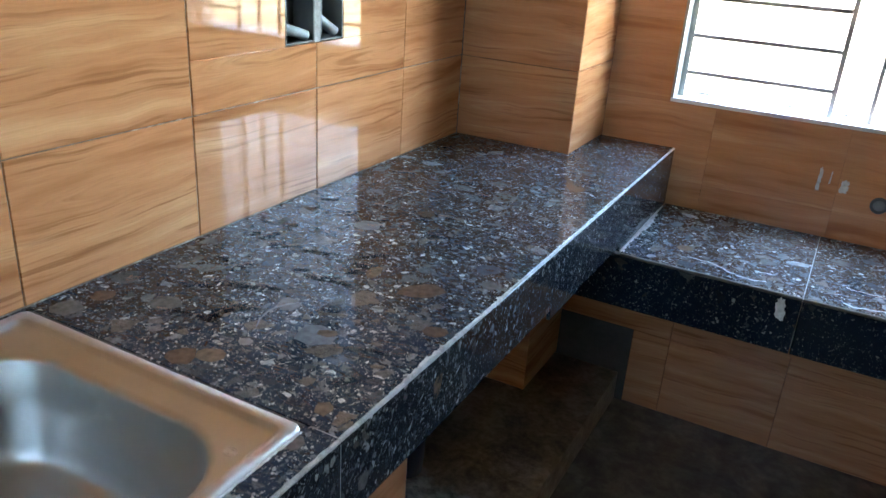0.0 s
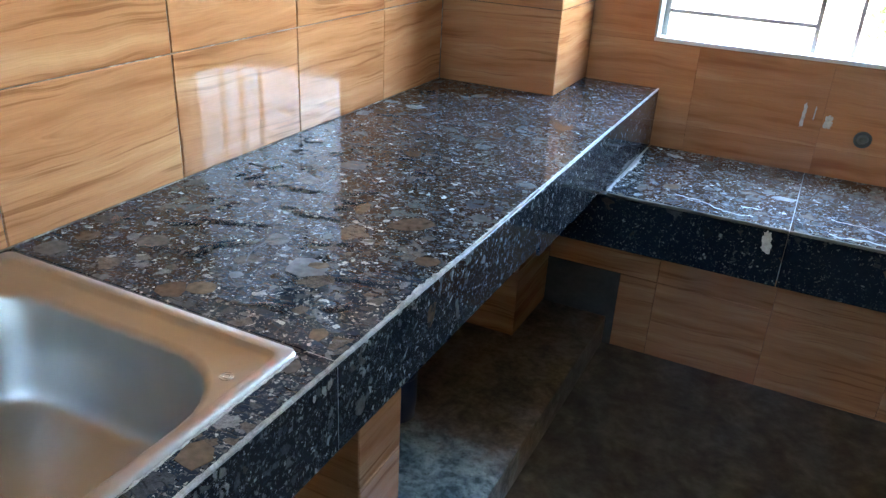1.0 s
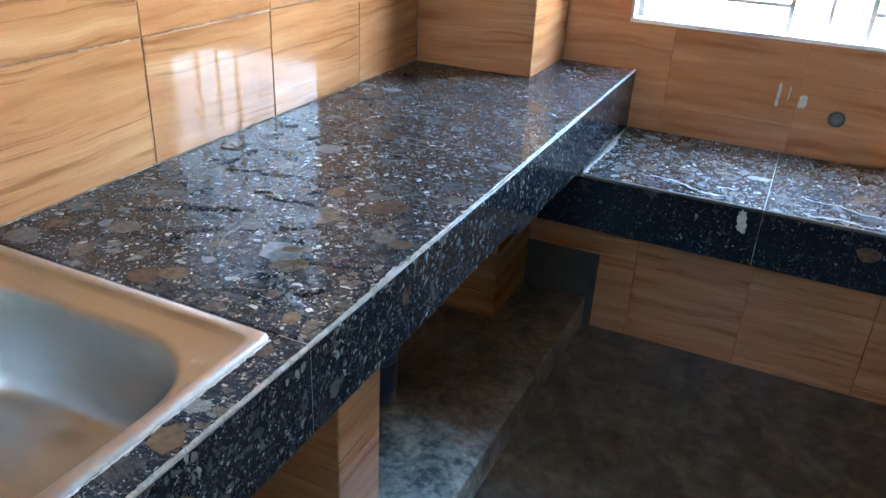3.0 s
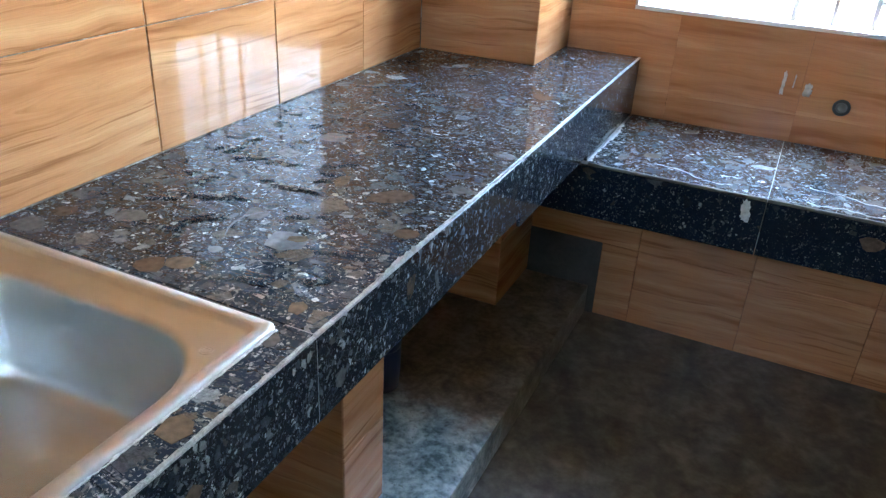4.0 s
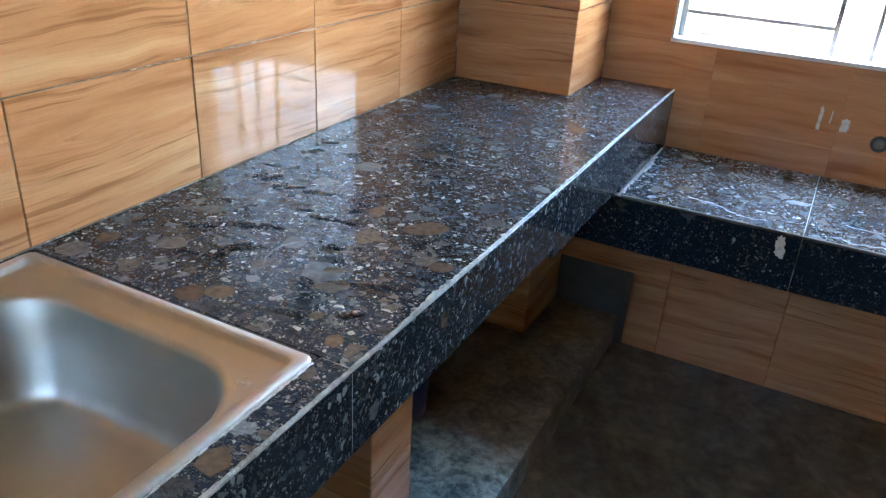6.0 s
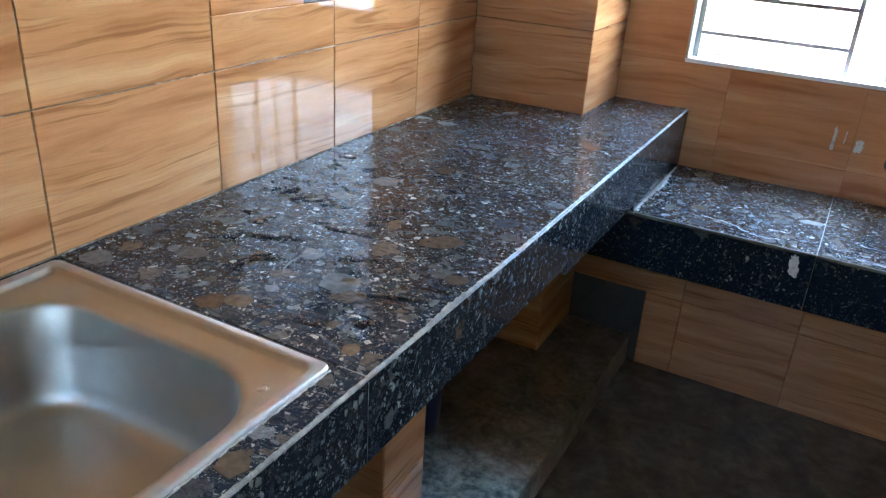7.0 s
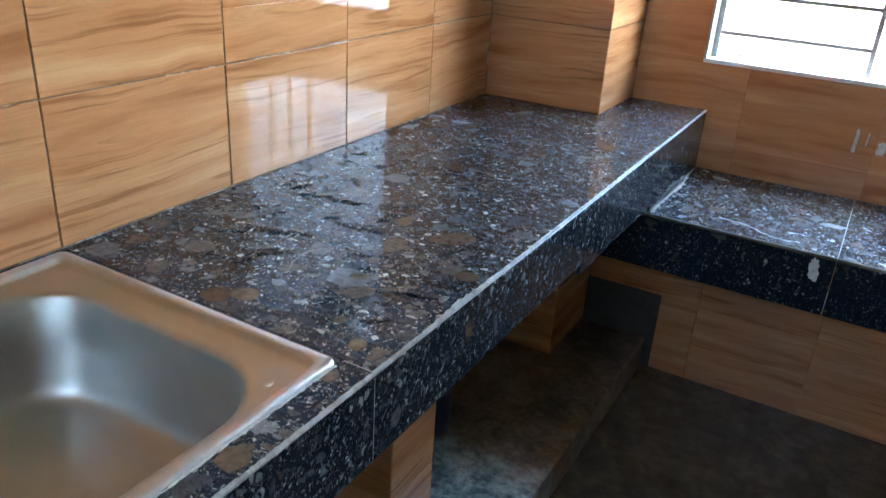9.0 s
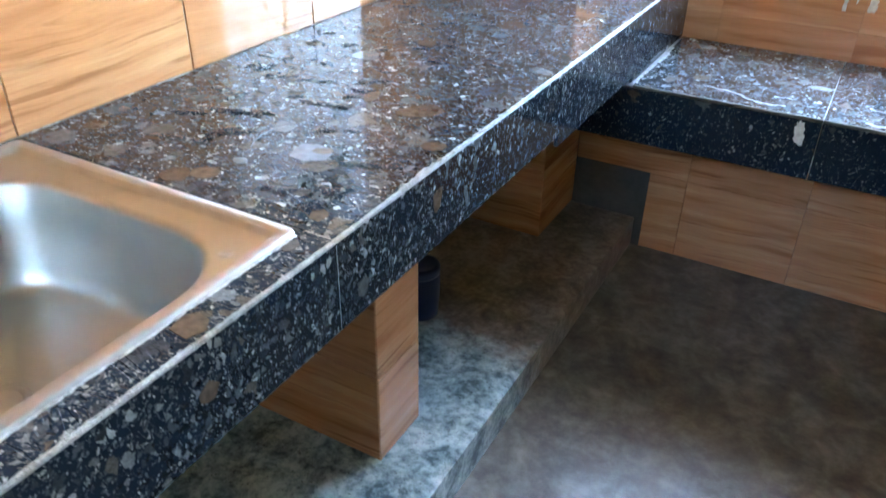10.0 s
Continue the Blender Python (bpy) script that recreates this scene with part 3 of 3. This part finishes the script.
# ---- pebbles that stand out in the stone tiles ----
PEBBLE = [plain("brown_pebble", (0.125, 0.080, 0.051), 0.10, 0, 90, 0.5), plain("tan_pebble", (0.16, 0.118, 0.080), 0.10, 0, 90, 0.5),
          plain("grey_pebble", (0.18, 0.185, 0.19), 0.08, 0, 90, 0.35), plain("dull_grey_pebble", (0.12, 0.115, 0.105), 0.10, 0, 90, 0.5)]


def pebble(parent, at, u, v, length, width, kind, seed):
    """A flat ground pebble with an angular outline, level with the polished face."""
    rnd = random.Random(seed)
    u, v = Vector(u), Vector(v)
    w = u.cross(v)
    n = rnd.randint(7, 10)
    ring = [(math.cos(a) * rnd.uniform(0.72, 1.08), math.sin(a) * rnd.uniform(0.72, 1.08)) for a in (math.tau * (k + rnd.uniform(-0.25, 0.25)) / n for k in range(n))]
    turn = rnd.uniform(-0.35, 0.35)
    c, s_ = math.cos(turn), math.sin(turn)
    pts = [Vector(at) + u * (c * a * length / 2 - s_ * b * width / 2) + v * (s_ * a * length / 2 + c * b * width / 2) for a, b in ring]
    bm = bmesh.new()
    loft(bm, [[p - w * 0.001 for p in pts], [p + w * 0.0004 for p in pts]])
    child("pebble", bm, PEBBLE[kind], parent)


EX, EY, EZ = (1, 0, 0), (0, 1, 0), (0, 0, 1)
AX, AY = (0.88, 0.475, 0), (-0.475, 0.88, 0)
for k, (x, y, ln, wd, kind) in enumerate((
        (0.472, 0.545, 0.088, 0.060, 0), (0.222, 0.746, 0.062, 0.060, 2), (0.050, 0.164, 0.060, 0.055, 3), (0.060, 0.223, 0.050, 0.040, 0),
        (0.415, 0.317, 0.070, 0.080, 2), (0.344, 0.241, 0.026, 0.024, 2), (0.299, 0.160, 0.050, 0.055, 0), (0.331, 0.185, 0.050, 0.045, 1),
        (0.562, 0.432, 0.050, 0.040, 0), (0.560, 0.634, 0.040, 0.040, 3), (0.363, 0.559, 0.028, 0.060, 1), (0.543, 0.168, 0.026, 0.036, 1))):
    pebble(counter, (x, y, TOP), AX, AY, ln, wd, kind, k)
for k, (x, y, ln, wd, kind) in enumerate((
        (0.490, 1.274, 0.055, 0.070, 0), (0.380, 1.092, 0.070, 0.080, 3), (0.288, 0.884, 0.045, 0.050, 0), (0.572, -0.084, 0.040, 0.050, 1),
        (0.160, 0.262, 0.060, 0.050, 3), (0.560, 0.090, 0.024, 0.034, 3), (0.430, 0.330, 0.034, 0.030, 1), (0.320, 0.370, 0.045, 0.050, 3))):
    pebble(counter, (x, y, TOP + 0.0003), AX, AY, ln, wd, kind, 40 + k)
for k, (y, z, ln, wd, kind) in enumerate(((0.378, 0.874, 0.030, 0.050, 0), (0.180, 0.832, 0.026, 0.034, 3), (0.47, 0.84, 0.014, 0.05, 3), (-0.10, 0.865, 0.03, 0.028, 0), (0.82, 0.87, 0.03, 0.04, 0))):
    pebble(counter, (DEEP, y, z), EY, EZ, ln, wd, kind, 60 + k)
for k, (x, y, ln, wd, kind) in enumerate(((0.740, 1.519, 0.050, 0.045, 1), (1.278, 1.584, 0.060, 0.050, 1), (0.95, 1.56, 0.05, 0.05, 3), (1.12, 1.68, 0.05, 0.05, 3))):
    pebble(low, (x, y, LOW), EX, EY, ln, wd, kind, 80 + k)
pebble(low, (1.301, LOWY, 0.69), EX, EZ, 0.06, 0.045, 0, 90)


# ---- switch boxes let into the wall ----
def switch_box(y0, y1, lean):
    z0, z1, d, t = 1.268, 1.396, 0.058, 0.0025
    b = thing("switch_box", -d / 2, (y0 + y1) / 2, z0, label="open galvanised switch box let into the tiled wall, with conduit ends", category="switch box", group="switch boxes in the wall")
    child("shell", boxes(((-d, y0, z0), (-d + t, y1, z1)), ((-d, y0, z0), (-0.001, y0 + t, z1)), ((-d, y1 - t, z0), (-0.001, y1, z1)), ((-d, y0, z0), (-0.001, y1, z0 + t)), ((-d, y0, z1 - t), (-0.001, y1, z1))), BOX, b)
    bm = bmesh.new()
    a = Vector((-0.030, y0 + 0.018, z0 + 0.026 + lean))
    e = Vector((-0.014, y1 - 0.012, z0 + 0.012))
    tube(bm, [a, a.lerp(e, 0.5), e], 0.0115, 16, False)
    tube(bm, [a, a.lerp(e, 0.5), e], 0.0095, 16, False)
    child("conduit", bm, CONDUIT, b, "grey plastic conduit end", True)
    bm = bmesh.new()
    tube(bm, [(-0.036, y0 + 0.03, z1 - 0.004), (-0.036, y0 + 0.032, z0 + 0.05), (-0.026, y0 + 0.05, z0 + 0.028)], 0.0025, 8)
    child("wire", bm, BLUE, b, "thin dark cable", True)
    return b


switch_box(0.764, 0.858, 0.006)
switch_box(0.880, 0.961, 0.022)
part("strip", boxes(((-0.06, 0.8585, 1.266), (0.0, 0.8795, 1.399)), bevel=0.001), EDGE, wall_left, "pale filler between the boxes")

# ---- marks and pipe sleeve on the window wall ----
def patch(x0, x1, z0, z1, slant, seed, y=YB, name="filler_patch", label="smeared dab of dried white filler on the tile"):
    """A thin dab with a ragged outline."""
    rnd = random.Random(seed)
    n, pts = 30, []
    for k in range(n):
        a = math.tau * k / n
        ca, sa = math.cos(a), math.sin(a)
        q = max(abs(ca), abs(sa)) ** 0.75
        px, pz = ca / q * rnd.uniform(0.55, 1.12), sa / q * rnd.uniform(0.80, 1.10)
        pts.append(Vector(((x0 + x1) / 2 + px * (x1 - x0) / 2 + slant * pz * (z1 - z0) / 2, y, (z0 + z1) / 2 + pz * (z1 - z0) / 2)))
    ob = thing(name, (x0 + x1) / 2, y, z0, label=label, category="filler", group="dabs of filler")
    bm = bmesh.new()
    loft(bm, [[p + Vector((0, 0.0005, 0)) for p in pts], [p + Vector((0, -0.0008, 0)) for p in pts], [p.lerp(sum(pts, Vector()) / n, 0.25) + Vector((0, -0.0016, 0)) for p in pts]])
    child("dab", bm, PAINT, ob)
    return ob


patch(1.008, 1.020, 0.882, 0.952, 0.02, 1)
patch(1.069, 1.093, 0.888, 0.926, 0.0, 2)
patch(1.040, 1.044, 0.905, 0.945, 0.05, 4)
patch(0.999, 1.024, 0.680, 0.738, -0.05, 3, LOWY, label="smeared dab of dried white filler on the counter face")

rnd = random.Random(23)
smudge = thing("grout_smudge", DEEP + 0.01, 1.56, LOW, label="pale ragged grout smudge where the two black counters meet", category="grout smudge")
bm, rings = bmesh.new(), []
for k in range(60):
    y = 1.385 + 0.36 * k / 59
    wide = 0.008 + 0.012 * math.exp(-((y - 1.64) / 0.06) ** 2) + rnd.uniform(-0.004, 0.005)
    rings.append([(DEEP + 0.0008, y, LOW - 0.0004), (DEEP + wide, y, LOW - 0.0004), (DEEP + 0.7 * wide, y, LOW + 0.0012), (DEEP + 0.0008, y, LOW + 0.0022)])
loft(bm, rings)
child("smear", bm, EDGE, smudge, "", True)

sleeve = thing("pipe_sleeve", 1.178, YB, 0.872, label="round grey pipe sleeve set through the tiled wall", category="pipe sleeve")


def turned(profile, n=28, axis="y", at=(0, 0, 0)):
    """Rings of (radius, offset along the axis)."""
    out = []
    for rad, h in profile:
        ring = []
        for k in range(n):
            c, s_ = rad * math.cos(k * math.tau / n), rad * math.sin(k * math.tau / n)
            ring.append((at[0] + c, at[1] + h, at[2] + s_) if axis == "y" else (at[0] + c, at[1] + s_, at[2] + h))
        out.append(ring)
    return out


SL = (1.178, YB, 0.872)
bm = bmesh.new()
loft(bm, turned([(0.0235, 0.001), (0.0235, -0.003), (0.022, -0.006), (0.016, -0.006), (0.015, -0.003), (0.015, 0.001)], at=SL), False)
child("ring", bm, plain("dark_grey_ring", (0.055, 0.065, 0.06), 0.5), sleeve, "dark grey collar", True)
bm = bmesh.new()
loft(bm, turned([(0.0148, 0.0), (0.0148, -0.002), (0.012, -0.0035), (0.0075, -0.0035), (0.007, -0.001), (0.001, -0.001)], at=SL))
child("plug", bm, BOX, sleeve, "dull grey plug", True)

# ---- blue container standing on the plinth behind the support wall ----
CANX, CANY, CANZ = 0.192, 1.01, 0.113
can = thing("plastic_container", CANX, CANY, CANZ, label="small dark blue plastic container standing on the plinth", category="container")
bm = bmesh.new()
loft(bm, turned([(0.004, 0.0), (0.046, 0.0), (0.050, 0.004), (0.054, 0.060), (0.055, 0.128), (0.052, 0.136), (0.050, 0.138)], 32, "z", (CANX, CANY, CANZ)), False)
child("container_body", bm, BLUE, can, "", True)
bm = bmesh.new()
loft(bm, turned([(0.0505, 0.137), (0.0545, 0.138), (0.0555, 0.142), (0.0555, 0.156), (0.052, 0.163), (0.044, 0.165), (0.040, 0.162), (0.004, 0.162)], 32, "z", (CANX, CANY, CANZ)))
child("lid", bm, BLUE, can, "dark blue screw lid", True)

# ---- water on the counters ----
def puddle(bm, x, y, z, length, width, height, turn, rnd):
    """A bead of water with a wavy outline and a rounded rim."""
    n = 36 if length > 0.02 else 10
    ph = [rnd.uniform(0, math.tau) for _ in range(3)]
    c, s_ = math.cos(turn), math.sin(turn)
    rings = []
    for f, h in ((1.0, -0.0002), (0.93, 0.40), (0.78, 0.75), (0.52, 0.95), (0.22, 1.0)):
        ring = []
        for k in range(n):
            a = math.tau * k / n
            wob = 1 + 0.18 * math.sin(2 * a + ph[0]) + 0.13 * math.sin(3 * a + ph[1]) + 0.08 * math.sin(5 * a + ph[2])
            if length < 0.02:
                wob = 1
            u, v = math.cos(a) * wob * f * length / 2, math.sin(a) * wob * f * width / 2
            v += 0.16 * width * math.sin(u / max(length, 0.001) * 7 + ph[0])
            ring.append((x + c * u - s_ * v, y + s_ * u + c * v, z + (h if h < 0 else h * height)))
        rings.append(ring)
    loft(bm, rings)


def trickle(bm, x, y, z, length, turn, radius, rnd):
    """A thin raised run along a wavering line."""
    ph = rnd.uniform(0, math.tau)
    c, s_ = math.cos(turn), math.sin(turn)
    points = []
    for k in range(19):
        u = (k / 18 - 0.5) * length
        v = 0.006 * math.sin(u * 55 + ph) + 0.0025 * math.sin(u * 160 + 2 * ph)
        points.append((x + c * u - s_ * v, y + s_ * u + c * v, z + 0.2 * radius))
    tube(bm, points, radius, 8)


def wet(name, label, spots):
    bm = bmesh.new()
    for spot in spots:
        puddle(bm, *spot)
    ob = part(name, bm, WATER, None, "", True)
    return tagged(ob, label, "water", kind="stuff")


rnd = random.Random(5)


def water_puddle(*spot):
    bm = bmesh.new()
    puddle(bm, *spot, rnd)
    return tagged(part("water_puddle", bm, WATER, None, "", True), "clear puddle of water standing on the black counter", "puddle", group="puddles on the counter")


bm = bmesh.new()
puddle(bm, 0.37, -0.12, TOP - 0.1748, 0.16, 0.13, 0.0016, 0.4, rnd)
tagged(part("water_film", bm, WATER, None, "", True), "thin clear film of water in the steel basin", "water film")
for x0, y0, x1, y1, wd in ((0.150, 0.371, 0.273, 0.400, 0.022), (0.267, 0.484, 0.358, 0.486, 0.020), (0.098, 0.442, 0.130, 0.457, 0.014), (0.465, 0.299, 0.569, 0.349, 0.012), (0.431, 0.183, 0.477, 0.209, 0.020),
                           (0.187, 0.250, 0.260, 0.262, 0.010), (0.245, 0.262, 0.262, 0.316, 0.016), (0.524, 0.218, 0.534, 0.263, 0.012), (0.060, 0.575, 0.080, 0.575, 0.014), (0.094, 0.560, 0.112, 0.600, 0.014),
                           (0.090, 0.640, 0.110, 0.660, 0.012), (0.240, 0.290, 0.262, 0.330, 0.014), (0.120, 0.330, 0.175, 0.345, 0.014), (0.200, 0.560, 0.250, 0.580, 0.012), (0.300, 0.600, 0.345, 0.640, 0.010)):
    water_puddle((x0 + x1) / 2, (y0 + y1) / 2, TOP + 0.0004, math.hypot(x1 - x0, y1 - y0) * 1.1, wd, 0.0026, math.atan2(y1 - y0, x1 - x0))
for k in range(70):
    near = k < 28
    x, y = (min(max(rnd.gauss(0.24, 0.12), 0.05), 0.52), rnd.uniform(0.22, 0.80)) if near else (rnd.uniform(0.04, 0.52), rnd.uniform(0.72, 1.45))
    ln = rnd.uniform(0.012, 0.045)
    water_puddle(x, y, TOP + 0.0004, ln, ln * rnd.uniform(0.25, 0.6), rnd.uniform(0.001, 0.002), rnd.gauss(0.35, 0.4))
spots = []
for k in range(720):
    x, y = rnd.uniform(0.03, 0.58), 0.14 + 1.6 * rnd.random() ** 0.6
    d = rnd.uniform(0.0025, 0.008)
    spots.append((x, y, TOP + 0.0004, d, d * rnd.uniform(0.7, 1.0), d * 0.28, rnd.uniform(0, 3), rnd))
for k in range(70):
    y = min(max(rnd.gauss(0.36, 0.11), 0.14), 0.75)
    d = rnd.uniform(0.002, 0.006)
    spots.append((rnd.uniform(0.586, 0.598), y, TOP - 0.0003, d, d, d * 0.35, 0.0, rnd))
wet("water_drops", "small drops of water scattered over the counter and its edge", spots)
spots = [(0.83, 1.445, LOW + 0.0004, 0.11, 0.016, 0.0014, -0.35, rnd), (0.93, 1.41, LOW + 0.0004, 0.07, 0.012, 0.0014, 0.0, rnd), (0.95, 1.47, LOW + 0.0004, 0.04, 0.01, 0.0012, 0.3, rnd),
         (1.22, 1.49, LOW + 0.0004, 0.17, 0.018, 0.0015, -0.25, rnd), (1.36, 1.44, LOW + 0.0004, 0.16, 0.02, 0.0015, 0.0, rnd), (1.2, 1.41, LOW + 0.0004, 0.2, 0.012, 0.0012, -0.02, rnd),
         (1.13, 1.45, LOW + 0.0004, 0.05, 0.012, 0.0012, 0.3, rnd)]
runs = [(0.83, 1.447, LOW, 0.13, -0.35, 0.0013, rnd), (0.93, 1.415, LOW, 0.07, 0.0, 0.0013, rnd), (0.95, 1.475, LOW, 0.04, 0.3, 0.0013, rnd),
        (1.24, 1.487, LOW, 0.20, -0.25, 0.0013, rnd), (1.40, 1.44, LOW, 0.16, -0.1, 0.0013, rnd), (1.25, 1.40, LOW, 0.22, -0.02, 0.0013, rnd)]
wet("water_streaks", "long streaks of water on the low counter", spots)
# opaque white runs paint the glint of the window on the water streaks
bm = bmesh.new()
for run in runs:
    trickle(bm, *run)
tagged(part("glint_streaks", bm, PAINT, None, "", True), "thin white streaks painting the window's glint on the low counter's water", "residue", kind="stuff")

# ---- outside the window ----
def shrub(x, y, size, seed):
    rnd = random.Random(seed)
    ob = thing("shrub", x, y, -0.25, label="low pale green shrub on the sandy earth", category="shrub", group="shrubs outside")
    bm, lb = bmesh.new(), bmesh.new()
    for k in range(9):
        a, r = rnd.uniform(0, math.tau), rnd.uniform(0.2, 0.7) * size
        tip = Vector((r * math.cos(a), r * math.sin(a), rnd.uniform(0.4, 1.0) * size))
        tube(bm, [(0, 0, 0), tip * 0.5 + Vector((0, 0, 0.1 * size)), tip], [0.02 * size, 0.014 * size, 0.005 * size], 6)
        for j in range(46):
            p = tip * rnd.uniform(0.35, 1.05) + Vector([rnd.gauss(0, 0.13 * size) for _ in range(3)])
            p.z = max(p.z, 0.02)
            m = Euler([rnd.uniform(0, 3) for _ in range(3)]).to_matrix()
            ln = rnd.uniform(0.05, 0.11) * size
            q = [p + m @ Vector(c) * ln for c in ((-1, 0, 0), (0, 0.4, 0.1), (1, 0, 0), (0, -0.4, 0.1))]
            lb.faces.new([lb.verts.new(v) for v in q])
    part("stems", bm, BARK, ob)
    part("foliage", lb, LEAF, ob)


shrub(2.35, 9.2, 0.8, 1)
shrub(2.9, 10.4, 1.0, 2)
shrub(1.75, 12.5, 0.8, 3)
shrub(3.9, 13.0, 1.3, 4)
tank = thing("water_tank", 3.1, 20.5, -0.25, label="low grey cement tank in the yard", category="tank")
part("wall", boxes(((-0.9, -0.6, 0), (0.9, 0.6, 1.0)), bevel=0.03), SHEET, tank)
part("lid", boxes(((-0.96, -0.66, 1.0), (0.96, 0.66, 1.08)), bevel=0.02), PLASTER, tank)

# ---- curved pale streak on the counter ----
smear = thing("curved_streak", 0.315, 0.34, TOP, label="curved pale streak on the black counter", category="smear")
bm = bmesh.new()
tube(bm, [(0.328, 0.284, TOP + 0.0006), (0.316, 0.305, TOP + 0.0006), (0.309, 0.330, TOP + 0.0006), (0.310, 0.352, TOP + 0.0006), (0.319, 0.372, TOP + 0.0006), (0.333, 0.390, TOP + 0.0006)], [0.0008, 0.0018, 0.0026, 0.0034, 0.0036, 0.0012], 8)
bm.transform(Matrix.Translation((0, 0, TOP)) @ Matrix.Diagonal((1, 1, 0.3, 1)) @ Matrix.Translation((0, 0, -TOP)))
child("smear", bm, PEBBLE[2], smear, "", True)
